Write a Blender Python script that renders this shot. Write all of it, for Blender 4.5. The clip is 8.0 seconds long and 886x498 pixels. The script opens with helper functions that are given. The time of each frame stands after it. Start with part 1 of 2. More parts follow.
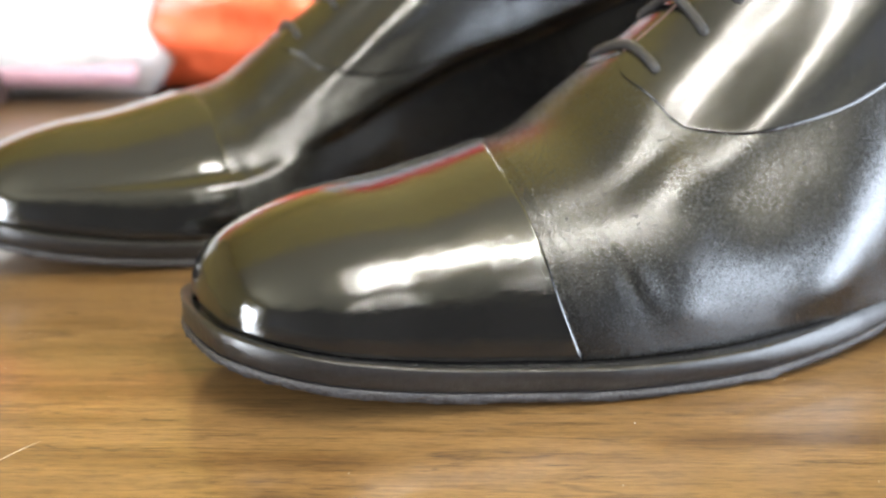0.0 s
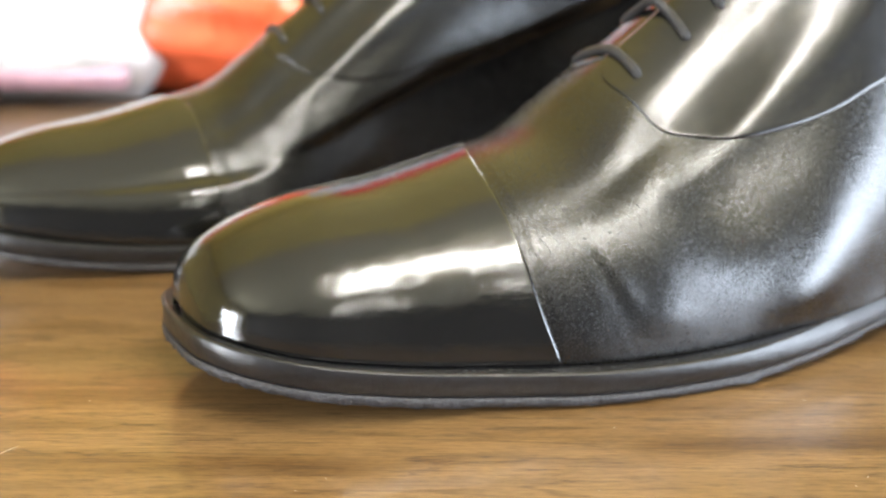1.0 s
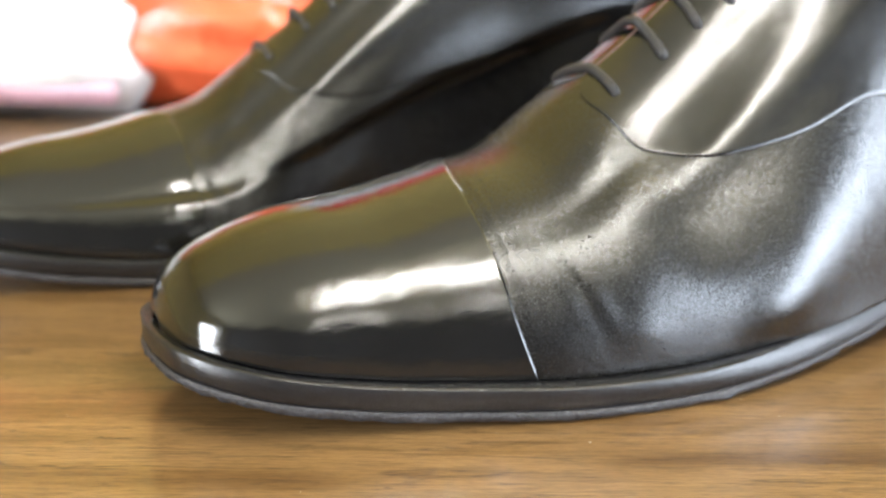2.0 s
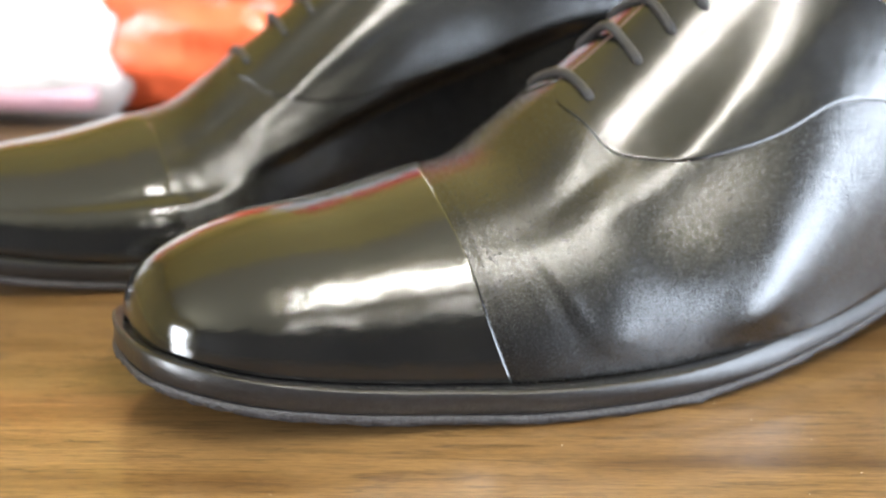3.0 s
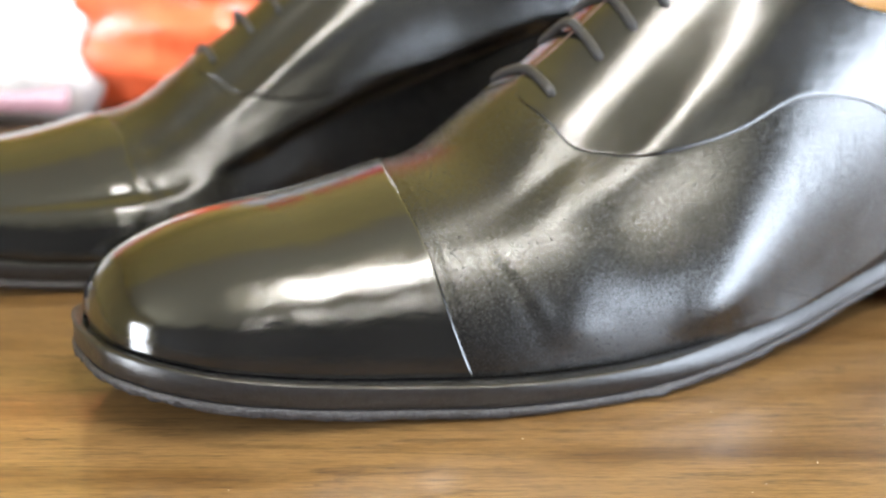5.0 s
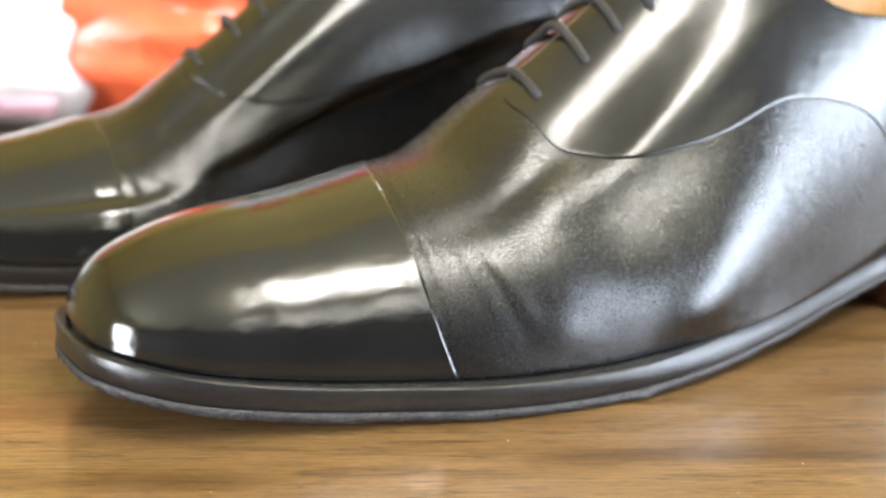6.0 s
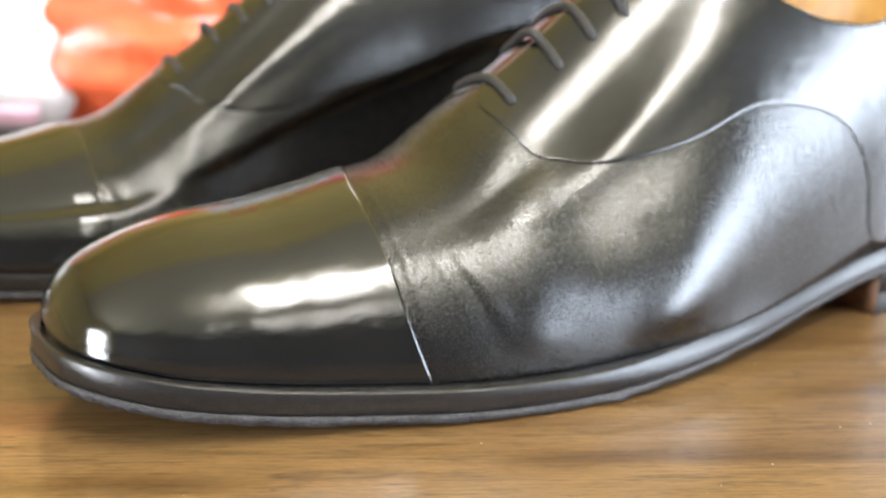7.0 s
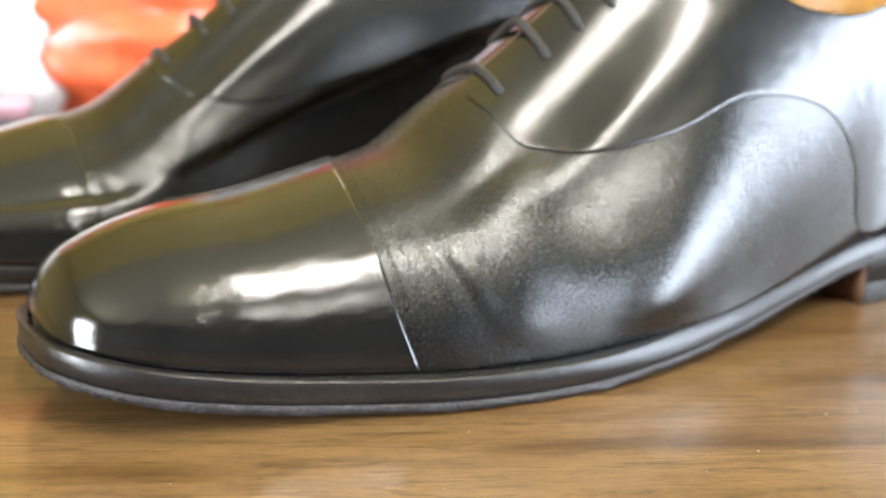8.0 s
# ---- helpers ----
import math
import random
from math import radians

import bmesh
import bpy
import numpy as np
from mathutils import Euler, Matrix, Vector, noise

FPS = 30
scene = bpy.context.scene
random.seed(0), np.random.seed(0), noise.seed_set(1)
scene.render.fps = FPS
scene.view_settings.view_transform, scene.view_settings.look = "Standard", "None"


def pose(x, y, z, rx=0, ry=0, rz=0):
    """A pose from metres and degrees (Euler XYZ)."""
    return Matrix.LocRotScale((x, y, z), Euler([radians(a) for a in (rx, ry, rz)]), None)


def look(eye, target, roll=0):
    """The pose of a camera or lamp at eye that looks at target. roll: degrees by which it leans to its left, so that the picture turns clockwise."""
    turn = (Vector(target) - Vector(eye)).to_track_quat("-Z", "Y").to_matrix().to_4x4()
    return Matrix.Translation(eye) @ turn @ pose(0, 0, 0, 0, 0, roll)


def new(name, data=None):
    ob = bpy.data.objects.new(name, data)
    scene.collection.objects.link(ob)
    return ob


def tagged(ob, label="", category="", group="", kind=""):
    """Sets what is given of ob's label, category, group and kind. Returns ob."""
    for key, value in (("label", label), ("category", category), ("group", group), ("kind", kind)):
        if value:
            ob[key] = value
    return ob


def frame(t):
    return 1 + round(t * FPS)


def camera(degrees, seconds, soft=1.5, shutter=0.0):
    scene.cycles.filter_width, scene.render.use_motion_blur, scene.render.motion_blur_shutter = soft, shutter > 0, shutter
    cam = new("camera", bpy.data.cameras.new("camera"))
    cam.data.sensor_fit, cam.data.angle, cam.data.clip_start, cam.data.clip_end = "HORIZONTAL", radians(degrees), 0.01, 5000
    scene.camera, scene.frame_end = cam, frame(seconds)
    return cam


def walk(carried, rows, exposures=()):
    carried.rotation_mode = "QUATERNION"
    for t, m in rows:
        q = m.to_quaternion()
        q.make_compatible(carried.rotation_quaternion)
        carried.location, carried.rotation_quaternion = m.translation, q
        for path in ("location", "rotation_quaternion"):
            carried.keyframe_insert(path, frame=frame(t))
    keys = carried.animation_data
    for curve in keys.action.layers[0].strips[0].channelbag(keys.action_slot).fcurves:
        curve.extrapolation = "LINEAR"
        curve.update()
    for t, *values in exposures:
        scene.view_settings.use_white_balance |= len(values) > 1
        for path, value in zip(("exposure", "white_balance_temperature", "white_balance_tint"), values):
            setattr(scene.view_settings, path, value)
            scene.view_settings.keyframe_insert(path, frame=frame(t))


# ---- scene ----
# camera and its walk (metres; yaw, pitch, roll in degrees)
cam = camera(50.0, 8.0, soft=2.1)
cam.data.dof.use_dof = True
cam.data.dof.focus_distance = 0.169
cam.data.dof.aperture_fstop = 13.0
PATH = [
    (0.0, 0.00000, -0.00000, 0.08078, 0.002, -16.058, 0.248),
    (0.5, 0.00174, -0.00006, 0.08103, -0.014, -16.079, 0.185),
    (1.0, 0.00310, -0.00012, 0.08094, -0.244, -15.819, 0.344),
    (1.5, 0.00435, -0.00102, 0.08136, -0.432, -15.283, 0.517),
    (3.0, 0.00813, -0.00178, 0.07985, -1.685, -14.231, 1.111),
    (3.5, 0.00846, -0.00195, 0.07980, -2.081, -14.165, 1.169),
    (4.0, 0.00985, -0.00223, 0.07923, -2.250, -14.129, 1.233),
    (4.5, 0.01115, -0.00261, 0.07901, -2.603, -14.116, 1.125),
    (6.0, 0.01315, -0.00251, 0.07717, -3.474, -13.559, 1.201),
    (6.5, 0.01422, -0.00336, 0.07705, -3.840, -13.200, 1.177),
    (7.0, 0.01565, -0.00413, 0.07673, -4.258, -13.034, 1.252),
    (7.5, 0.01616, -0.00485, 0.07635, -4.535, -13.002, 1.116),
    (8.0, 0.01701, -0.00480, 0.07535, -4.634, -13.228, 1.171),
]
walk(cam, [(t, pose(x, y, z, 0, 0, yaw) @ pose(0, 0, 0, 90 + pitch, 0, 0) @ pose(0, 0, 0, 0, 0, roll)) for t, x, y, z, yaw, pitch, roll in PATH])

# ---- world and lights ----
world = bpy.data.worlds.new("world")
scene.world = world
world.use_nodes = True
world.node_tree.nodes["Background"].inputs["Color"].default_value = (0.5, 0.6, 0.8, 1)
world.node_tree.nodes["Background"].inputs["Strength"].default_value = 0.3


def area_lamp(name, m, width, height, power, colour):
    data = bpy.data.lights.new(name, "AREA")
    data.shape, data.size, data.size_y = "RECTANGLE", width, height
    data.energy, data.color = power, colour
    ob = new(name, data)
    ob.matrix_world = m
    return ob


# daylight in the window openings
area_lamp("daylight_east", look((2.29, -0.70, 0.34), (0.0, -0.70, 0.34)), 1.96, 1.24, 165, (0.76, 0.86, 1.0))
area_lamp("daylight_north", look((1.30, 2.79, 0.75), (0.2, 0.2, 0.1)), 1.4, 0.8, 150, (0.86, 0.91, 1.0))
area_lamp("daylight_west", look((-2.49, -1.75, 0.52), (0.0, -1.75, 0.52)), 0.72, 1.06, 210, (0.86, 0.92, 1.0))


# ---- materials ----
def material(name):
    m = bpy.data.materials.new(name)
    m.use_nodes = True
    nt = m.node_tree
    return m, nt, nt.nodes["Principled BSDF"]


def node(nt, kind, **settings):
    n = nt.nodes.new(kind)
    for key, value in settings.items():
        n.inputs[key.replace("_", " ")].default_value = value
    return n


def ramp(nt, fac, stops):
    r = nt.nodes.new("ShaderNodeValToRGB")
    while len(r.color_ramp.elements) < len(stops):
        r.color_ramp.elements.new(0.5)
    for el, (at, col) in zip(r.color_ramp.elements, stops):
        el.position, el.color = at, (*col, 1) if len(col) == 3 else col
    nt.links.new(fac, r.inputs["Fac"])
    return r.outputs["Color"]


def coords(nt, scale=(1, 1, 1), rot=(0, 0, 0)):
    tc = nt.nodes.new("ShaderNodeTexCoord")
    mp = nt.nodes.new("ShaderNodeMapping")
    mp.inputs["Scale"].default_value = scale
    mp.inputs["Rotation"].default_value = rot
    nt.links.new(tc.outputs["Object"], mp.inputs["Vector"])
    return mp.outputs["Vector"]


def noise_tex(nt, vec, scale, detail=4.0, rough=0.5, distort=0.0):
    n = node(nt, "ShaderNodeTexNoise", Scale=scale, Detail=detail, Roughness=rough, Distortion=distort)
    nt.links.new(vec, n.inputs["Vector"])
    return n.outputs["Fac"]


def bump(nt, bsdf, height, strength, distance):
    b = node(nt, "ShaderNodeBump", Strength=strength, Distance=distance)
    nt.links.new(height, b.inputs["Height"])
    nt.links.new(b.outputs["Normal"], bsdf.inputs["Normal"])
    return b


def leather(name, rough_lo, rough_hi, grain, coat, brushed=0.0):
    m, nt, p = material(name)
    v = coords(nt)
    fine = noise_tex(nt, v, 3200, 3, 0.6)
    mid = noise_tex(nt, v, 1900, 4, 0.65)
    broad = noise_tex(nt, v, 55, 3, 0.5)
    col = ramp(nt, broad, [(0.3, (0.003, 0.0029, 0.003)), (0.7, (0.006, 0.0057, 0.0056))])
    nt.links.new(col, p.inputs["Base Color"])
    mix = node(nt, "ShaderNodeMath")
    mix.operation = "ADD"
    soft = node(nt, "ShaderNodeMapRange", From_Min=0.0, From_Max=1.0, To_Min=0.15, To_Max=0.85)
    nt.links.new(fine, soft.inputs["Value"])
    nt.links.new(soft.outputs["Result"], mix.inputs[0])
    nt.links.new(mid, mix.inputs[1])
    mr = node(nt, "ShaderNodeMapRange", From_Min=0.7, From_Max=1.35, To_Min=rough_lo, To_Max=rough_hi)
    nt.links.new(mix.outputs[0], mr.inputs["Value"])
    nt.links.new(mr.outputs["Result"], p.inputs["Roughness"])
    p.inputs["Coat Weight"].default_value = coat
    p.inputs["Coat Roughness"].default_value = 0.05 if coat > 0.2 else 0.12
    p.inputs["Specular IOR Level"].default_value = 0.62
    pebble = noise_tex(nt, v, 3000, 2.0, 0.6)
    wave = noise_tex(nt, v, 150, 2, 0.5)
    low = node(nt, "ShaderNodeBump", Strength=0.09, Distance=0.0016)
    nt.links.new(wave, low.inputs["Height"])
    if brushed:
        strokes = noise_tex(nt, coords(nt, (1.0, 5.5, 5.5), (0, 0, radians(8))), 260, 3, 0.6, 1.2)
        fine_low = node(nt, "ShaderNodeBump", Strength=brushed, Distance=0.0004)
        nt.links.new(strokes, fine_low.inputs["Height"])
        nt.links.new(low.outputs["Normal"], fine_low.inputs["Normal"])
        low = fine_low
    high = node(nt, "ShaderNodeBump", Strength=grain, Distance=0.00034)
    nt.links.new(pebble, high.inputs["Height"])
    nt.links.new(low.outputs["Normal"], high.inputs["Normal"])
    nt.links.new(high.outputs["Normal"], p.inputs["Normal"])
    nt.links.new(high.outputs["Normal"], p.inputs["Coat Normal"])
    return m


M_CAP = leather("polished_black_leather", 0.08, 0.17, 0.05, 0.40, 0.06)
M_VAMP = leather("black_calf_leather", 0.19, 0.33, 0.19, 0.10)
M_QUARTER = leather("black_quarter_leather", 0.19, 0.30, 0.09, 0.10)


def plain(name, colour, rough, vary=0.25, scale=300.0, grain=0.1, coat=0.0, metal=0.0):
    m, nt, p = material(name)
    v = coords(nt)
    n = noise_tex(nt, v, scale, 5, 0.6)
    lo = tuple(c * (1 - vary) for c in colour)
    hi = tuple(min(1, c * (1 + vary)) for c in colour)
    nt.links.new(ramp(nt, n, [(0.3, lo), (0.7, hi)]), p.inputs["Base Color"])
    p.inputs["Roughness"].default_value = rough
    p.inputs["Coat Weight"].default_value = coat
    p.inputs["Metallic"].default_value = metal
    if grain:
        bump(nt, p, n, grain, 0.0004)
    return m


M_WELT = plain("dyed_welt_edge", (0.008, 0.0076, 0.0085), 0.38, 0.6, 700, 0.4, 0.1)
M_SOLE = plain("scuffed_sole_edge", (0.022, 0.020, 0.022), 0.5, 0.9, 1100, 0.9)
M_THREAD = plain("dark_thread", (0.014, 0.014, 0.011), 0.6, 0.3, 3000, 0.1)
M_LACE = plain("waxed_black_lace", (0.022, 0.021, 0.022), 0.5, 0.4, 2500, 0.6)
M_LINING = plain("tan_lining", (0.62, 0.36, 0.10), 0.45, 0.15, 200, 0.1, 0.2)
M_RAW = plain("raw_leather_edge", (0.14, 0.083, 0.072), 0.7, 0.3, 900, 0.3)
M_BREAST = plain("brown_heel_leather", (0.14, 0.066, 0.034), 0.6, 0.35, 500, 0.3)
M_RUBBER = plain("black_rubber", (0.03, 0.03, 0.032), 0.55, 0.3, 700, 0.3)


def wood():
    m, nt, p = material("brown_wood_laminate")
    wide = coords(nt, (3.2, 46.0, 1.0), (0, 0, radians(-1.2)))
    streak = noise_tex(nt, wide, 2.4, 5, 0.55, 0.6)
    long_v = coords(nt, (26.0, 820.0, 1.0), (0, 0, radians(-1.2)))
    fibre = noise_tex(nt, long_v, 2.2, 4, 0.65, 0.15)
    pore_v = coords(nt, (190.0, 2600.0, 1.0), (0, 0, radians(-1.2)))
    pore = noise_tex(nt, pore_v, 1.6, 2, 0.5)
    base = ramp(nt, streak, [(0.26, (0.112, 0.060, 0.023)), (0.42, (0.200, 0.111, 0.040)), (0.476, (0.245, 0.143, 0.056)), (0.488, (0.115, 0.062, 0.026)), (0.500, (0.235, 0.136, 0.053)), (0.585, (0.268, 0.158, 0.064)), (0.598, (0.140, 0.076, 0.033)), (0.612, (0.245, 0.143, 0.060)), (0.78, (0.180, 0.104, 0.046))])
    patch_v = coords(nt, (7.0, 46.0, 1.0), (0, 0, radians(1.0)))
    patch = ramp(nt, noise_tex(nt, patch_v, 1.7, 3, 0.5, 0.4), [(0.34, (0.80, 0.76, 0.73)), (0.50, (1, 1, 1)), (0.66, (1.08, 1.08, 1.08))])
    fib = ramp(nt, fibre, [(0.36, (0.54, 0.48, 0.44)), (0.46, (0.90, 0.89, 0.87)), (0.56, (1.0, 1.0, 1.0)), (0.66, (1.12, 1.13, 1.12))])
    por = ramp(nt, pore, [(0.38, (0.70, 0.66, 0.64)), (0.47, (0.95, 0.95, 0.95)), (0.62, (1.08, 1.09, 1.11))])
    last = base
    for layer in (patch, fib, por):
        mx = nt.nodes.new("ShaderNodeMix")
        mx.data_type, mx.blend_type = "RGBA", "MULTIPLY"
        mx.inputs[0].default_value = 1.0
        nt.links.new(last, mx.inputs[6])
        nt.links.new(layer, mx.inputs[7])
        last = mx.outputs[2]
    nt.links.new(last, p.inputs["Base Color"])
    p.inputs["Roughness"].default_value = 0.34
    p.inputs["Coat Weight"].default_value = 0.65
    p.inputs["Coat Roughness"].default_value = 0.14
    bump(nt, p, pore, 0.12, 0.0002)
    return m


M_WOOD = wood()
M_DUST = plain("pale_dust", (0.75, 0.72, 0.66), 0.8, 0.2, 2000, 0.0)
M_SCRATCH = plain("pale_scratch", (0.48, 0.38, 0.27), 0.6, 0.3, 2000, 0.0)
M_GOLD = plain("yellow_ceiling_paint", (0.84, 0.69, 0.24), 0.85, 0.06, 6, 0.05)
M_CEIL = plain("cream_ceiling_paint", (0.58, 0.53, 0.37), 0.85, 0.06, 6, 0.05)
M_WALL = plain("yellow_wall_paint", (0.76, 0.61, 0.20), 0.8, 0.08, 5, 0.05)
# near black puts room shade into the unseen south and east walls
M_DIMWALL = plain("darkened_wall_paint", (0.055, 0.052, 0.050), 0.8, 0.15, 5, 0.05)
M_OLIVE = plain("olive_wall_paint", (0.40, 0.32, 0.12), 0.8, 0.08, 5, 0.05)
M_FLOOR = plain("grey_floor", (0.09, 0.085, 0.08), 0.6, 0.2, 8, 0.05)
M_METAL = plain("painted_steel", (0.6, 0.6, 0.6), 0.4, 0.05, 20, 0.0)


def glow(name, colour, strength):
    m, nt, p = material(name)
    p.inputs["Base Color"].default_value = (0.8, 0.8, 0.8, 1)
    p.inputs["Emission Color"].default_value = (*colour, 1)
    p.inputs["Emission Strength"].default_value = strength
    return m


M_TUBE = glow("lit_tube", (1.0, 0.97, 0.92), 158.0)


def film(name, colour, rough, trans=0.0):
    m, nt, p = material(name)
    v = coords(nt)
    n = noise_tex(nt, v, 28, 4, 0.6, 0.8)
    lo, hi = tuple(c * 0.72 for c in colour), tuple(min(1, c * 1.15 + 0.03) for c in colour)
    nt.links.new(ramp(nt, n, [(0.3, lo), (0.7, hi)]), p.inputs["Base Color"])
    p.inputs["Roughness"].default_value = rough
    p.inputs["Coat Weight"].default_value = 0.6
    p.inputs["Coat Roughness"].default_value = 0.08
    p.inputs["Subsurface Weight"].default_value = trans
    p.inputs["Subsurface Radius"].default_value = (0.02, 0.008, 0.004)
    bump(nt, p, n, 0.6, 0.004)
    return m


M_WHITE = film("white_plastic_film", (0.86, 0.85, 0.86), 0.35)
M_PINK = film("pink_printed_film", (0.62, 0.36, 0.42), 0.4)
M_ORANGE = film("orange_plastic_film", (0.96, 0.14, 0.045), 0.28)
M_GREY = film("grey_plastic_film", (0.45, 0.48, 0.56), 0.35)
M_RED = film("red_plastic_film", (0.62, 0.03, 0.02), 0.3)
M_DARK = plain("dark_brown", (0.06, 0.035, 0.03), 0.6, 0.3, 60, 0.1)


# ---- mesh helpers ----
def part(name, verts, faces, mat, parent=None, label="", smooth=True):
    me = bpy.data.meshes.new(name)
    me.from_pydata([tuple(v) for v in verts], [], faces)
    bm = bmesh.new()
    bm.from_mesh(me)
    bmesh.ops.remove_doubles(bm, verts=bm.verts, dist=1e-6)
    bmesh.ops.delete(bm, geom=[v for v in bm.verts if not v.link_faces], context="VERTS")
    bmesh.ops.recalc_face_normals(bm, faces=bm.faces)
    bm.to_mesh(me)
    bm.free()
    if smooth:
        me.polygons.foreach_set("use_smooth", [True] * len(me.polygons))
    me.materials.append(mat)
    ob = new(name, me)
    if parent is not None:
        ob.parent = parent
    if label:
        tagged(ob, label)
    return ob


def quads(n, m, base=0, wrap=False):
    out = []
    for i in range(n - 1):
        for j in range(m if wrap else m - 1):
            k = (j + 1) % m
            out.append((base + i * m + j, base + i * m + k, base + (i + 1) * m + k, base + (i + 1) * m + j))
    return out


def shell(outer, inner):
    """Two grids of the same size closed along their four borders."""
    n, m = outer.shape[:2]
    verts = np.concatenate([outer.reshape(-1, 3), inner.reshape(-1, 3)])
    faces = quads(n, m) + [f[::-1] for f in quads(n, m, n * m)]
    rim = [(0, j) for j in range(m)] + [(i, m - 1) for i in range(1, n)] + [(n - 1, j) for j in range(m - 2, -1, -1)] + [(i, 0) for i in range(n - 2, 0, -1)]
    ids = [i * m + j for i, j in rim]
    for a, b in zip(ids, ids[1:] + ids[:1]):
        faces.append((a, b, b + n * m, a + n * m))
    return verts, faces


def box(x0, x1, y0, y1, z0, z1, bevel=0.0):
    bm = bmesh.new()
    bmesh.ops.create_cube(bm, size=1.0)
    for v in bm.verts:
        v.co = Vector(((x0 + x1) / 2 + v.co.x * (x1 - x0), (y0 + y1) / 2 + v.co.y * (y1 - y0), (z0 + z1) / 2 + v.co.z * (z1 - z0)))
    if bevel:
        bmesh.ops.bevel(bm, geom=list(bm.edges), offset=bevel, segments=3, affect="EDGES")
    verts, faces = [tuple(v.co) for v in bm.verts], [[v.index for v in f.verts] for f in bm.faces]
    bm.free()
    return verts, faces


def merged(*pieces):
    verts, faces = [], []
    for v, f in pieces:
        k = len(verts)
        verts += [tuple(q) for q in v]
        faces += [[i + k for i in face] for face in f]
    return verts, faces


def tube(path, radius, sides=10, flat=1.0):
    path = np.asarray(path, float)
    radius = np.broadcast_to(radius, len(path))
    tan = np.gradient(path, axis=0)
    tan /= np.linalg.norm(tan, axis=1, keepdims=True)
    up = np.cross(tan, np.array([0.31, 0.9, 0.3]))
    up /= np.linalg.norm(up, axis=1, keepdims=True)
    side = np.cross(tan, up)
    a = np.linspace(0, 2 * np.pi, sides, endpoint=False)
    rings = path[:, None] + radius[:, None, None] * (np.cos(a)[None, :, None] * up[:, None] + flat * np.sin(a)[None, :, None] * side[:, None])
    n = len(path)
    verts = rings.reshape(-1, 3)
    faces = quads(n, sides, 0, True) + [tuple(range(sides - 1, -1, -1)), tuple(range((n - 1) * sides, n * sides))]
    return verts, faces


# ---- the room round the table ----
def structure(name, verts, faces, mat, label):
    return tagged(part(name, verts, faces, mat, smooth=False), label, "structure", kind="structure")


FLOOR, CEIL = -0.75, 1.85
structure("floor", *box(-2.6, 2.4, -3.0, 2.8, FLOOR - 0.1, FLOOR), M_FLOOR, "grey room floor under the table")
structure("ceiling", *box(-2.6, 2.4, -3.0, 0.35, CEIL, CEIL + 0.1), M_CEIL, "greyish cream painted ceiling of the room")
structure("ceiling_north", *box(-2.6, 2.4, 0.35, 2.8, CEIL - 0.06, CEIL + 0.1), M_GOLD, "lower yellow painted part of the ceiling")


def holed(axis, at, thick, a0, a1, h0, h1, z0, z1):
    """A wall along x or y from a0 to a1 with one opening h0..h1, z0..z1."""
    pieces = []
    for b0, b1, c0, c1 in ((a0, h0, FLOOR, CEIL), (h1, a1, FLOOR, CEIL), (h0, h1, FLOOR, z0), (h0, h1, z1, CEIL)):
        pieces.append(box(b0, b1, at, at + thick, c0, c1) if axis == "x" else box(at, at + thick, b0, b1, c0, c1))
    return merged(*pieces)


structure("wall_north", *holed("x", 2.8, 0.1, -2.6, 2.4, 0.58, 2.02, 0.33, 1.17), M_WALL, "yellow painted wall with a bright window opening")
# south and east walls: out of view, coloured dark for dim reflections in leather
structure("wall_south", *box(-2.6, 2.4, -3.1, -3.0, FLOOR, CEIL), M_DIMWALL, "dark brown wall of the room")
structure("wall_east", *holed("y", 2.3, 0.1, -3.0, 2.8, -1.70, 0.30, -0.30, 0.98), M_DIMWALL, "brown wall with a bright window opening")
structure("wall_west", *holed("y", -2.6, 0.1, -3.0, 2.8, -2.12, -1.38, -0.02, 1.06), M_OLIVE, "olive wall with a small window opening")


def light_box(x, y, z, turn, length=1.2):
    ob = tagged(new("ceiling_light"), "lit fluorescent ceiling light with a white steel tray", "light", "ceiling lights")
    part("tray", *box(-length / 2 - 0.02, length / 2 + 0.02, -0.07, 0.07, 0.03, 0.06, 0.006), M_METAL, ob, smooth=False)
    a = np.linspace(-length / 2, length / 2, 6)
    part("tube", *tube(np.stack([a, 0 * a, 0 * a], 1), 0.028, 12), M_TUBE, ob, "glowing white tube")
    ob.matrix_world = pose(x, y, z, 0, 0, turn)
    return ob


light_box(0.66, -1.14, 1.79, -66, 0.72)
light_box(1.24, -2.50, 1.79, 28, 0.12)
light_box(0.997, -0.443, 1.79, 58.8, 0.96)

# ---- table ----
table = tagged(new("table"), "brown wood laminate table with a faint scratch", "table")
part("tabletop", *box(-0.95, 1.05, -0.40, 1.00, -0.03, 0.0, 0.004), M_WOOD, table, smooth=False)
for lx in (-0.88, 0.98):
    for ly in (-0.33, 0.93):
        part("leg", *box(lx - 0.03, lx + 0.03, ly - 0.03, ly + 0.03, FLOOR, -0.03, 0.004), M_METAL, table, smooth=False)
sx = np.linspace(0, 1, 14)
part("scratch", *tube(np.stack([-0.0722 - 0.0070 * sx, 0.1545 - 0.0125 * sx + 0.0008 * np.sin(4 * sx), 0 * sx], 1), 0.00009 * (0.4 + np.sin(np.pi * sx)), 6), M_SCRATCH, table, "thin pale scratch")

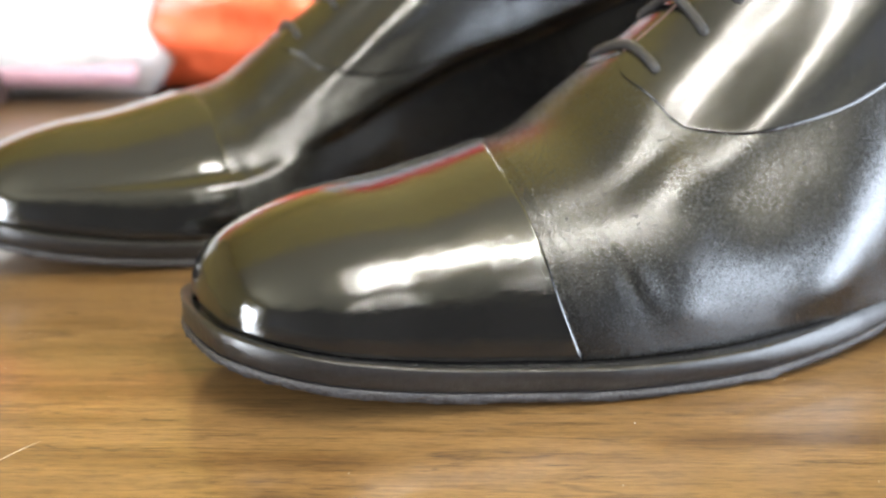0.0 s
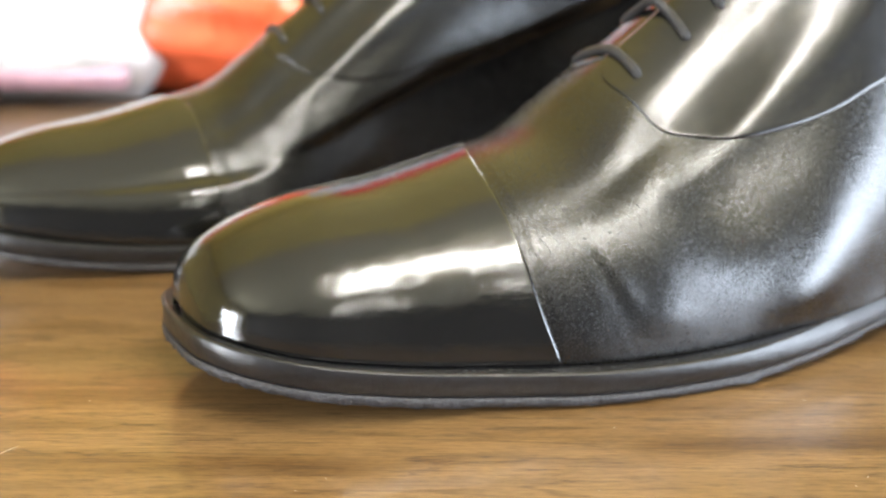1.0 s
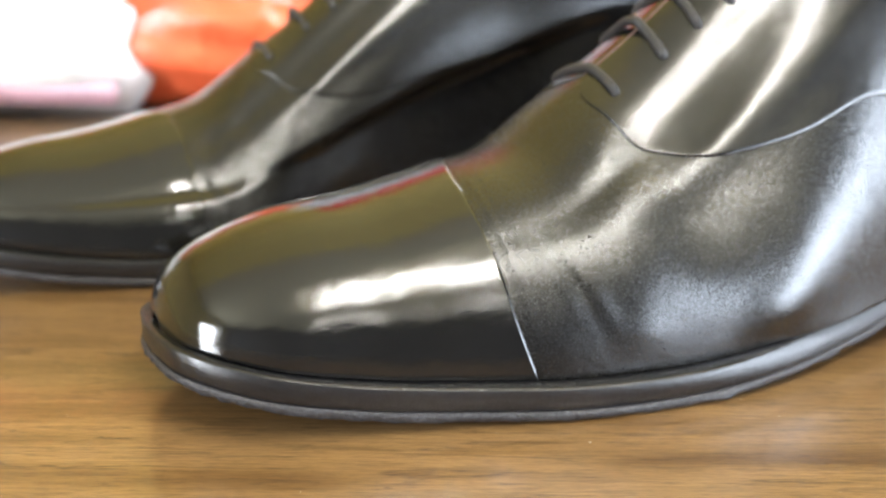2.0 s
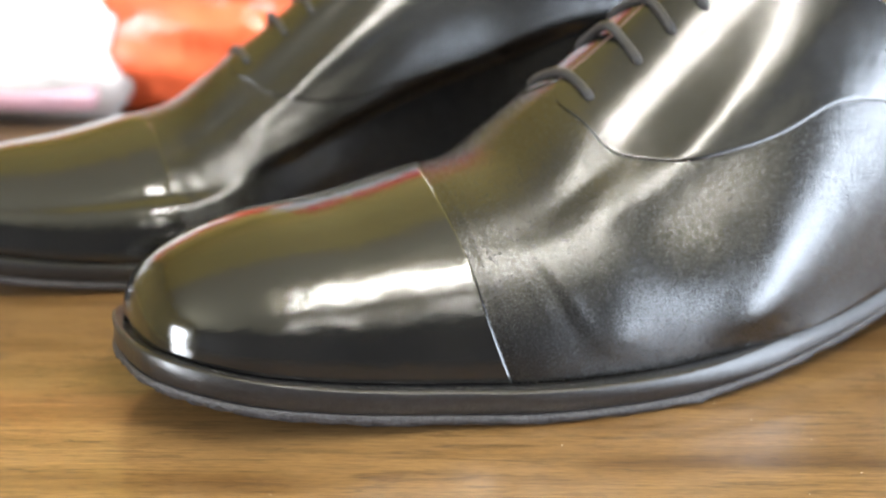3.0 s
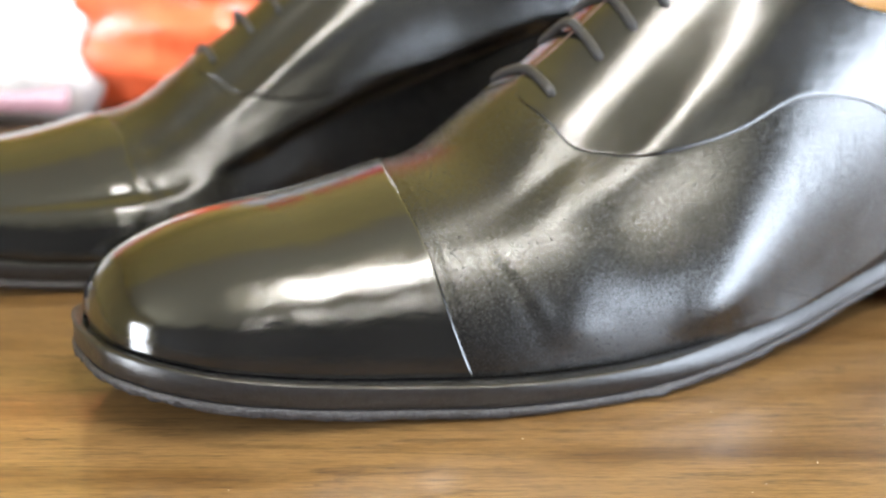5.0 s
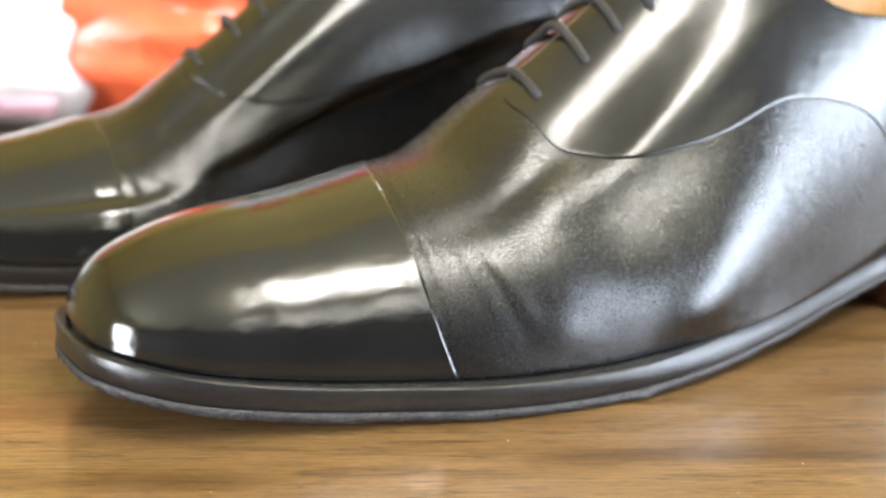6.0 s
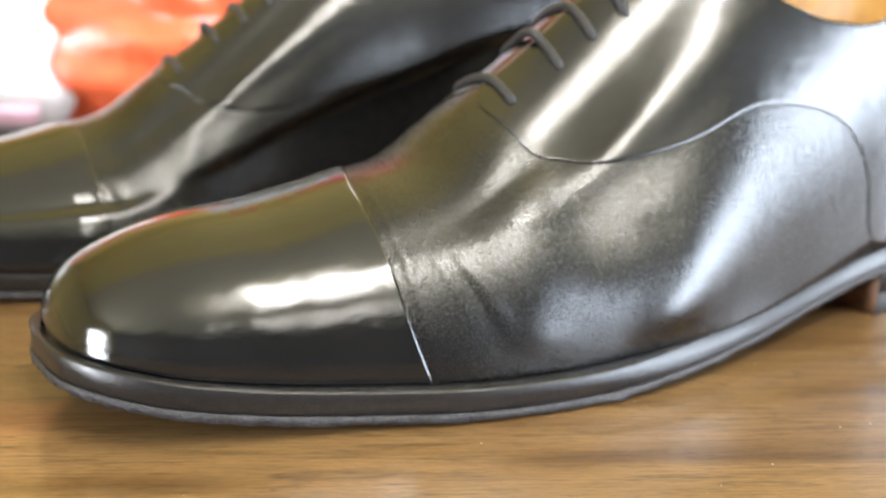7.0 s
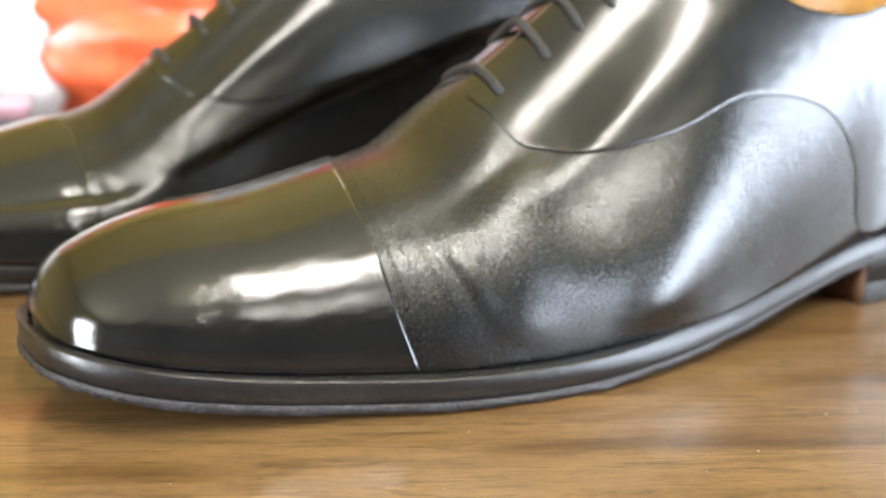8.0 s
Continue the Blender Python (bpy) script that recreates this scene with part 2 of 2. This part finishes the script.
dust_rng = np.random.default_rng(11)
specks = []
for _ in range(90):
    x, y, r = dust_rng.uniform(-0.14, 0.20), dust_rng.uniform(0.115, 0.30), dust_rng.uniform(0.00004, 0.00013)
    specks.append(tube(np.array([[x - r, y, r * 0.4], [x, y + 0.3 * r, r * 0.7], [x + r, y, r * 0.4]]), np.array([0.3, 1.0, 0.3]) * r, 5))
tagged(part("dust", *merged(*specks), M_DUST, table, "pale dust specks"), kind="stuff")

# ---- shoes ----
# curves of the last, in centimetres along the shoe from the toe
def curve(knots, x):
    xs, ys = np.array(knots, float).T
    x = np.clip(x, xs[0], xs[-1])
    h = np.diff(xs)
    d = np.diff(ys) / h
    m = np.concatenate([d[:1], (d[:-1] * h[1:] + d[1:] * h[:-1]) / (h[:-1] + h[1:]), d[-1:]])
    i = np.clip(np.searchsorted(xs, x) - 1, 0, len(h) - 1)
    t = (x - xs[i]) / h[i]
    return ys[i] * (1 + 2 * t) * (1 - t) ** 2 + m[i] * h[i] * t * (1 - t) ** 2 + ys[i + 1] * t * t * (3 - 2 * t) + m[i + 1] * h[i] * t * t * (t - 1)


def rounded(knots, x):
    """A curve that starts and ends like a circle: its square is interpolated."""
    return np.sqrt(np.maximum(curve([(a, b * b) for a, b in knots], x), 0))


LENGTH, SOLE = 29.6, 0.72
UNDER = [(0, 1.05), (1, 0.8), (2.5, 0.48), (4.5, 0.22), (7, 0.07), (9.5, 0.05), (11.5, 0.14), (13.2, 0.26), (15, 0.41), (18, 0.75), (21.5, 1.2), (25, 1.45), (29.6, 1.55)]
MIDDLE = [(0, 0.95), (2, 0.85), (5, 0.6), (9, 0.3), (14, 0), (30, 0)]
OUTER = [(0, 0), (0.15, 1.45), (0.35, 1.88), (0.65, 2.25), (1.45, 2.85), (3.0, 3.3), (5.5, 3.8), (7.2, 4.25), (9.0, 4.50), (10.4, 4.61), (11.5, 4.58), (12.8, 4.44), (14.7, 4.08), (18.4, 3.33), (21.6, 2.97), (25, 3.1), (28, 2.7), (29.2, 1.4), (29.6, 0)]
INNER = [(0, 0), (0.2, 1.25), (0.65, 1.95), (1.4, 2.58), (3, 3.35), (5, 4.0), (7, 4.4), (8.5, 4.5), (10, 4.4), (12, 4.0), (15, 3.25), (18, 2.85), (21.6, 2.95), (25, 3.1), (28, 2.7), (29.2, 1.4), (29.6, 0)]
RIDGE = [(0, 0.0), (0.4, 1.18), (1.2, 1.87), (2.5, 2.55), (4.5, 3.1), (6.5, 3.72), (8, 4.2), (9.5, 5.3), (11, 6.27), (13, 7.7), (15.5, 9.1), (18.5, 9.6), (30, 10.0)]
FULL = [(0, 0.98), (4, 0.98), (6.5, 1.02), (9, 1.12), (10.5, 1.4), (13, 1.45), (16, 1.25), (22, 0.75), (30, 0.6)]
FULL_IN = [(0, 0.98), (4, 0.98), (8, 1.01), (12, 1.0), (16, 0.95), (22, 0.7), (30, 0.6)]
BULGE = [(0, 0), (9, 0.02), (11, 0.08), (13, 0.14), (16, 0.08), (20, 0.05), (24, 0.02), (30, 0.02)]
TUCK = [(0, 0), (9, 0), (12, 0.02), (15, -0.02), (19, -0.02), (24, 0), (30, 0)]
ARCH = [(0, 0), (9.5, 0), (11, 0.1), (13, 0.32), (15, 0.42), (19, 0.42), (22, 0.12), (24, 0), (30, 0)]
INSET = [(0, 0.38), (3, 0.38), (10, 0.34), (15, 0.15), (22, 0.12), (30, 0.2)]


def last(s, deg):
    """The surface of the last: s along the shoe, deg from the outer side (0) over the top (90) to the inner side (180)."""
    r = (s - 0.28) / (29.3 - 0.28) * LENGTH
    g = 1 - curve(INSET, r) / 4.3
    a = np.radians(deg)
    co, si = np.cos(a), np.abs(np.sin(a))
    e = np.where(co > 0, curve(FULL, s), curve(FULL_IN, s))
    x = np.sign(co) * np.abs(co) ** e
    x = x * (1 + curve(BULGE, s) * np.where(co > 0, 1.0, 0.15) * np.exp(-(((si - 0.42) / 0.25) ** 2)) - curve(TUCK, s) * (1 - si) ** 6)
    under = np.clip((0.475 - si) / 0.08, 0, 1)
    x = x * np.where(co > 0, 1.0, 1 - curve(ARCH, s) * under * under * (3 - 2 * under))
    w = curve(MIDDLE, s) - np.where(co > 0, rounded(OUTER, r), rounded(INNER, r)) * g * x
    return np.stack([s + 0 * w, w, curve(UNDER, s) + SOLE + rounded(RIDGE, r) * si ** e], -1)


def folds(s, deg, amount):
    """Creases that walking would leave behind the toe cap, and the soft hollows of the quarter."""
    d = np.where(deg > 90, 180 - deg, deg)
    out = 0.0 * s
    for s0, d0, lean, w, high, depth in ((7.30, 31, 0.020, 0.10, 10, 0.018), (7.62, 29, 0.026, 0.11, 11, -0.022), (7.95, 28, 0.030, 0.14, 10, 0.02), (8.4, 24, 0.03, 0.25, 9, -0.012)):
        out = out + depth * np.exp(-(((s - s0 + lean * (d - d0)) / w) ** 2) - ((d - d0) / high) ** 2)
    # long soft ridges and hollows of the quarter and of the vamp before it
    for s0, d0, ws, wd, high, lean in (
        (11.42, 56.7, 5.44, 6.9, -0.063, 2.41),
        (13.00, 46.3, 2.90, 3.8, 0.066, 1.22),
        (9.16, 51.3, 0.80, 3.2, -0.034, 1.59),
        (12.40, 48.3, 2.00, 3.2, 0.046, 2.34),
        (12.54, 59.1, 3.51, 6.5, -0.059, 1.21),
        (10.88, 33.4, 1.56, 7.6, -0.017, 0.26),
        (8.60, 46.8, 0.98, 8.6, -0.015, 1.46),
    ):
        out = out + high * np.exp(-(((d - d0 - lean * (s - s0)) / wd) ** 2) - ((s - s0) / ws) ** 2)
    out = out + 0.13 * np.exp(-(((d - 14) / 5.5) ** 2) - ((s - 12.2) / 0.8) ** 2)
    out = out + 0.045 * np.exp(-(((d - 12) / 5.0) ** 2) - ((s - 8.9) / 0.6) ** 2)
    out = out - 0.05 * np.exp(-(((d - 27) / 7.0) ** 2) - ((s - 12.3) / 0.7) ** 2)
    past = s - curve(CAP, d) - 0.27
    out = out + 0.013 * np.exp(-((past / 0.06) ** 2)) * np.clip((d - 6) / 20, 0, 1) * np.clip((88 - d) / 20, 0, 1)
    if amount > 1:
        for s0, d0, lean, w, high, depth in ((7.9, 52, 0.004, 0.28, 9, -0.028), (8.5, 50, -0.012, 0.26, 10, 0.035), (9.1, 44, 0.020, 0.30, 11, -0.03), (9.7, 56, 0.016, 0.30, 9, 0.03), (10.1, 36, -0.02, 0.35, 8, 0.03), (6.0, 45, 0.01, 0.3, 10, 0.02)):
            out = out + depth * np.exp(-(((s - s0 + lean * (d - d0)) / w) ** 2) - ((d - d0) / high) ** 2)
    return out


def skin(s, deg, off, amount=1):
    """Points off centimetres outside the last."""
    s, deg = np.asarray(s, float), np.asarray(deg, float)
    p = last(s, deg)
    du = last(s + 0.02, deg) - last(s - 0.02, deg)
    dv = last(s, deg + 0.6) - last(s, deg - 0.6)
    n = np.cross(du, dv)
    n /= np.maximum(np.linalg.norm(n, axis=-1, keepdims=True), 1e-9)
    return p + n * (off + folds(s, deg, amount))[..., None]


def outline(s, inset, side, up, lean=0.0):
    s2 = inset + s * (LENGTH - 2 * inset) / LENGTH
    a = rounded(OUTER if side < 0 else INNER, s) * (1 - inset / 4.3) - lean * curve(WAIST, s)
    return np.stack([s2, curve(MIDDLE, s2) + side * a, curve(UNDER, s2) + up], -1)


WAIST = [(0, 0), (10, 0), (13, 0.7), (17, 1), (21, 0.9), (25, 0.3), (29.6, 0)]


def sole_loop(inset, up, lean=0.0, n=150):
    u = np.linspace(0, 1, n)
    s = LENGTH * (0.5 - 0.5 * np.cos(np.pi * u)) ** 1.25
    near, far = outline(s, inset, -1, up, lean), outline(s, inset, 1, up, lean)
    return np.concatenate([near, far[-2:0:-1]])


def skirted(outer, inner, drop=0.12):
    """The same two grids, drawn down at both sides to stand on the welt."""
    d = np.array([0, 0, drop])
    return [np.concatenate([g[:, :1] - d, g, g[:, -1:] - d], 1) for g in (outer, inner)]


def eased(x, w):
    """0 at a border, 1 from w inwards, rounded."""
    t = np.clip(x / w, 0, 1)
    return np.sqrt(1 - (1 - t) ** 2)


CAP = [(0, 6.7), (14, 6.45), (44, 6.25), (62, 6.25), (84, 6.48), (104, 7.0), (140, 7.3), (180, 7.6)]
QUARTER_LOW = [(10.05, 89), (9.63, 78), (9.8, 64), (10.07, 55), (10.7, 49.5), (11.45, 45), (12.4, 42), (14.0, 39), (15.9, 36.5), (17.85, 30), (19.2, 22), (20.3, 11), (21, 1), (24, 1), (27, 1), (29.2, 1)]
QUARTER_TOP = [(10.1, 89), (10.2, 89), (10.35, 89), (10.6, 89), (11.1, 89), (11.8, 89), (12.8, 89), (14.2, 89), (16.1, 87), (17.0, 57), (17.9, 48), (19.3, 40.5), (21, 35.5), (24, 35), (27, 39), (29.2, 46)]
EYELETS = [(10.23, 70), (11.52, 69), (12.43, 69), (13.3, 68), (14.2, 67)]
# the same on the inner side
INNER_LOW = [(10.05, 89), (9.7, 77), (9.8, 68), (10.12, 61), (10.45, 52), (10.9, 46), (11.9, 37.5), (13.2, 32), (15.2, 29.3), (17.2, 28), (18.6, 27.3), (19.7, 22), (20.5, 11), (21.3, 1), (25, 1), (29.2, 1)]
INNER_TOP = [(10.1, 89), (10.2, 89), (10.35, 89), (10.6, 89), (11.1, 89), (11.8, 89), (12.8, 89), (14.2, 89), (16.1, 87), (17.0, 62), (17.9, 54), (19.3, 48), (21, 46), (24, 45), (27, 48), (29.2, 52)]
INNER_EYELETS = [(10.24, 70), (11.52, 70), (12.44, 69), (13.32, 68), (14.2, 67)]


def make_shoe(mirror, m, label, amount):
    shoe = tagged(new("dress_shoe"), label, "shoe", "pair of dress shoes")
    k = np.array([0.01, -0.01 if mirror else 0.01, 0.01])

    def add(name, verts, faces, mat, parent=shoe, text=""):
        return part(name, np.asarray(verts) * k, faces, mat, parent, text)

    # vamp: the low body of the upper, left open under the quarters
    s = np.concatenate([np.arange(5.6, 12.5, 0.05), np.linspace(12.5, 29.25, 100)])
    deg = np.linspace(0, 180, 121)
    ss, dd = np.meshgrid(s, deg, indexing="ij")
    verts, faces = shell(skin(ss, dd, 0.0 * ss, amount), skin(ss, dd, 0.0 * ss - 0.10, amount))
    outer_low, inner_low = np.array(QUARTER_LOW[3:]).T, np.array(INNER_LOW[3:]).T
    keep = (ss < 10.2) | (dd < np.interp(ss, *outer_low) + 9) | (180 - dd < np.interp(ss, *inner_low) + 9)
    keep = np.concatenate([keep.ravel(), keep.ravel()])
    add("vamp", verts, [f for f in faces if all(keep[i] for i in f)], M_VAMP)
    # toe cap, its edge lying on the vamp
    deg = np.concatenate([np.linspace(0, 180, 110)])
    u = np.concatenate([np.linspace(0, 0.97, 84) ** 1.5 , [0.975, 0.981, 0.986, 0.990, 0.993, 0.996, 0.998, 1.0]])
    end = curve(CAP, deg)
    ss = 0.29 + (end[None] - 0.29) * u[:, None]
    dd = deg[None] + 0 * ss
    off = 0.075 * eased(end[None] - ss, 0.07)
    add("toe_cap", *shell(*skirted(skin(ss, dd, off, amount), skin(ss, dd, 0 * ss - 0.05, amount))), M_CAP, shoe, "mirror-polished black toe cap")
    # quarters with the lacing facings
    a = np.linspace(0, 1, 170) * (len(QUARTER_LOW) - 1)
    idx = np.arange(len(QUARTER_LOW))
    for side in (0, 1):
        lo = np.stack([curve(list(zip(idx, np.array(INNER_LOW if side else QUARTER_LOW)[:, c])), a) for c in (0, 1)], -1)
        hi = np.stack([curve(list(zip(idx, np.array(INNER_TOP if side else QUARTER_TOP)[:, c])), a) for c in (0, 1)], -1)
        b = np.concatenate([[0, 0.004, 0.010, 0.018, 0.03], np.linspace(0.05, 0.95, 60), [0.97, 0.985, 0.993, 0.998, 1.0]])
        g = lo[:, None] * (1 - b)[None, :, None] + hi[:, None] * b[None, :, None]
        ss, dd = g[..., 0], np.clip(g[..., 1], 0, 89.2)
        run = np.linalg.norm(np.diff(last(ss, dd), axis=1, prepend=last(ss, dd)[:, :1]), axis=-1).cumsum(1)
        off = 0.004 + 0.038 * eased(run, 0.07) - 0.02 * (1 - eased(run[:, -1:] - run, 0.09))
        d2 = 180 - dd if side else dd
        q = add("quarter", *shell(skin(ss, d2, off, amount), skin(ss, d2, off * 0 - 0.03, amount)), M_QUARTER)
        sel = slice(len(a) // 2 - 4, None)
        add("lining", *shell(skin(ss[sel], d2[sel], 0 * off[sel] - 0.04, 1), skin(ss[sel], d2[sel], 0 * off[sel] - 0.14, 1)), M_LINING, shoe, "tan leather lining")
        # raw cut edge of the facing
        fe = skin(hi[:88, 0], (180 - 89.0 if side else 89.0) + 0 * hi[:88, 0], 0 * hi[:88, 0] - 0.01, amount)
        add("facing_edge", *tube(fe, 0.036, 8), M_RAW, q, "brownish raw leather edge")
    # tongue under the laces
    st, dt = np.meshgrid(np.linspace(9.7, 17.6, 50), np.linspace(68, 112, 18), indexing="ij")
    add("tongue", *shell(skin(st, dt, 0 * st - 0.16, 1), skin(st, dt, 0 * st - 0.3, 1)), M_QUARTER)
    # laces in straight bars through five pairs of eyelets
    for k_lace, ((se, de), (sf, df)) in enumerate(zip(EYELETS, INNER_EYELETS)):
        t = np.linspace(0, 1, 31)
        d = de + (180 - df - de) * t
        off = 0.07 + 0.02 * np.sin(np.pi * t)
        if k_lace == 1:
            off = off + 0.16 * np.exp(-(((t - 0.55) / 0.18) ** 2))
        off[0] = off[-1] = -0.08
        off[1] = off[-2] = 0.07
        add("lace", *tube(skin(se + (sf - se) * t, d, off, 0), 0.114, 12), M_LACE, shoe, "dark waxed round lace")
    # insole
    si = np.linspace(9, 28.6, 40)
    rim = np.stack([last(si, 0 * si + 3)[:, :2] * np.array([1, 0.93]), last(si, 0 * si + 177)[:, :2] * np.array([1, 0.93])], 1)
    z = (curve(UNDER, si) + SOLE + 0.15)[:, None, None] + np.zeros((len(si), 2, 1))
    top = np.concatenate([rim, z], -1)
    add("insole", *shell(top, top - np.array([0, 0, 0.12])), M_LINING)
    # welt and outsole
    rings = [sole_loop(i, z, 0.28 * (z - 0.215) / 0.505) for i, z in ((0.70, 0.70), (0.44, 0.72), (0.10, 0.72), (0.03, 0.705), (0.0, 0.67), (0.02, 0.48), (0.01, 0.25), (0.05, 0.215), (0.9, 0.215))]
    n = len(rings[0])
    add("welt", np.concatenate(rings), quads(len(rings), n, 0, True), M_WELT)
    rng = np.random.default_rng(4)
    rings = [sole_loop(i, z) for i, z in ((0.9, 0.208), (0.04, 0.208), (0.0, 0.18), (-0.015, 0.09), (0.0, 0.02), (0.05, 0.0), (1.2, 0.0))]
    for i in (3, 4, 5):
        rings[i] = rings[i] + rng.normal(0, 0.02, rings[i].shape) * np.array([1, 1, 0.6])
    base = np.concatenate(rings)
    half = len(rings[-1]) // 2 + 1
    lower = len(rings) * n - n
    faces = quads(len(rings), n, 0, True)
    for i in range(half - 2):
        faces.append((lower + i, lower + i + 1, lower + (n - i - 1) % n, lower + (n - i) % n))
    add("outsole", base, faces, M_SOLE, shoe, "scuffed dark leather outsole edge")
    # welt stitches
    pieces = []
    su = np.arange(0.3, 20.5, 0.17) + rng.normal(0, 0.012, 119)
    for side in (-1, 1):
        for s0 in su:
            q = outline(np.array([s0, s0 + 0.04, s0 + 0.09, s0 + 0.13]), 0.17, side, 0.715)
            q[1:3, 2] += 0.006
            pieces.append(tube(q, np.array([0.008, 0.015, 0.015, 0.008]) * rng.uniform(0.5, 1.1), 6))
    tagged(add("welt_stitching", *merged(*pieces), M_THREAD, shoe, "row of dark welt stitches"), kind="stuff")
    # heel block
    sh = np.concatenate([np.linspace(21.5, 28.0, 26), 28.0 + 1.6 * np.sin(np.linspace(0.05, 1, 18) * np.pi / 2)])
    def heel_ring(inset, z, up):
        p = [outline(sh, inset, d, 0.0) for d in (-1, 1)]
        loop = np.concatenate([p[0], p[1][-2::-1]])
        mid = np.linspace(1, -1, 9)[1:-1]
        a0, b0 = p[0][0], p[1][0]
        breast = np.stack([a0[0] + 0.25 * (1 - mid ** 2), a0[1] + (b0[1] - a0[1]) * (1 + mid) / 2, 0 * mid + a0[2]], -1)
        loop = np.concatenate([loop, breast])
        loop[:, 2] = loop[:, 2] * up + z
        return loop
    heel = [heel_ring(0.0, 0.26, 1.0), heel_ring(0.0, 0.05, 1.0), heel_ring(0.02, -0.01, 1.0), heel_ring(0.06, 0.62, 0.0)]
    n = len(heel[0])
    add("heel", np.concatenate(heel), quads(4, n, 0, True) + [tuple(range(3 * n, 4 * n))], M_WELT, shoe, "black stacked heel")
    top_piece = [heel_ring(0.05, 0.615, 0.0), heel_ring(0.04, 0.58, 0.0), heel_ring(0.04, 0.03, 0.0), heel_ring(0.08, 0.0, 0.0)]
    add("top_piece", np.concatenate(top_piece), quads(4, n, 0, True) + [tuple(range(n)), tuple(range(3 * n, 4 * n))], M_RUBBER, shoe, "dark rubber heel tip")
    # brown breast of the heel, set just in front of the block
    a0 = outline(np.array([21.5]), 0.03, -1, 0)[0]
    b0 = outline(np.array([21.5]), 0.03, 1, 0)[0]
    mid = np.linspace(-1, 1, 15)
    row = np.stack([a0[0] + 0.25 * (1 - mid ** 2) - 0.03, a0[1] + (b0[1] - a0[1]) * (1 + mid) / 2, 0 * mid], -1)
    g = np.stack([row + np.array([0, 0, z]) for z in (0.02, 0.5, a0[2] + 0.01)], 0)
    add("heel_breast", *shell(g, g + np.array([0.06, 0, 0])), M_BREAST, shoe, "brown leather heel breast")
    shoe.matrix_world = m
    return shoe


make_shoe(False, pose(-0.04699, 0.17090, 0, 0, 0, 28.0), "polished black leather cap-toe oxford on the table", 1)
make_shoe(True, pose(-0.14509, 0.27598, 0, 0, 0, 24.3), "creased black leather cap-toe oxford standing behind", 2)


# ---- packets behind the shoes ----
def packet(name, mat, w, d, h, crumple, seed):
    """A full plastic pouch: a pillow with pinched top and crumpled sides."""
    n, m = 46, 60
    rng = np.random.default_rng(seed)
    t = np.linspace(0, 1, n)[:, None]
    a = np.linspace(0, 2 * np.pi, m, endpoint=False)[None]
    fat = np.clip(1 - np.abs(2 * t - 0.75) ** 3.0, 0.06, 1) * (0.25 + 0.75 * np.clip(t * 9, 0, 1) ** 0.5)
    wide = 0.5 * w * (0.86 + 0.14 * np.clip(t * 6, 0, 1)) + 0 * a
    c, s = np.cos(a), np.sin(a)
    x = wide * np.sign(c) * np.abs(c) ** 0.45
    y = 0.5 * d * fat * np.sign(s) * np.abs(s) ** 0.8
    z = h * t + 0 * a
    for i in range(9):
        kx, kz, ph = rng.normal(0, 42, 1), rng.normal(0, 42, 1), rng.uniform(0, 6, 1)
        y = y + crumple * np.abs(np.sin(kx * x + kz * z + ph)) * np.sign(y) * np.clip(t * 5, 0, 1)
        x = x + 0.3 * crumple * np.sin(kz * x + kx * z + ph)
    v = np.stack([x, y, z], -1).reshape(-1, 3)
    return v, quads(n, m, 0, True) + [tuple(range(m - 1, -1, -1)), tuple(range((n - 1) * m, n * m))]


bag = tagged(new("plastic_packet"), "crumpled white plastic packet standing on the table", "packet", "packets")
part("pouch", *packet("pouch", M_WHITE, 0.33, 0.10, 0.17, 0.003, 3), M_WHITE, bag)
part("print_band", *box(-0.146, 0.146, -0.053, -0.045, 0.012, 0.03, 0.003), M_PINK, bag, "pinkish printed band")
bag.matrix_world = pose(-0.345, 0.66, 0.0, 0, 0, 3)
for x, y, w, h, turn, mat, label, seed in (
    (-0.165, 0.70, 0.19, 0.17, -6, M_ORANGE, "glossy orange plastic packet standing on the table", 8),
    (-0.06, 0.90, 0.18, 0.55, 5, M_RED, "tall red plastic packet standing behind the shoes", 5),
    (-0.36, 0.84, 0.42, 0.28, 4, M_RED, "wide red plastic packet standing behind the white one", 12),
    (-0.075, 0.80, 0.17, 0.33, 0, M_GREY, "pale grey blue plastic packet standing behind the shoes", 6),
):
    p = tagged(new("plastic_packet"), label, "packet", "packets")
    part("pouch", *packet("pouch", mat, w, 0.08, h, 0.006, seed), mat, p)
    if mat is M_ORANGE:
        a, b = np.meshgrid(np.linspace(0.05, np.pi - 0.05, 9), np.linspace(0, 2 * np.pi, 20, endpoint=False), indexing="ij")
        spot = np.stack([0.03 + 0.016 * np.sin(a) * np.cos(b), -0.043 + 0.006 * np.cos(a), 0.082 + 0.019 * np.sin(a) * np.sin(b)], -1)
        part("print_patch", spot.reshape(-1, 3), quads(9, 20, 0, True) + [tuple(range(20)), tuple(range(160, 180))], M_WHITE, p, "pale printed patch")
    part("seal", *box(-0.45 * w, 0.45 * w, -0.004, 0.004, h - 0.004, h + 0.014, 0.002), mat, p)
    p.matrix_world = pose(x, y, 0.0, 0, 0, turn)
# low dark brown block along the foot of the white packet
tray = tagged(new("dark_block"), "low dark brown block in front of the white packet", "box")
part("body", *box(-0.12, 0.12, -0.03, 0.03, 0.0, 0.022, 0.002), M_DARK, tray, smooth=False)
tray.matrix_world = pose(-0.40, 0.585, 0.0, 0, 0, 3)
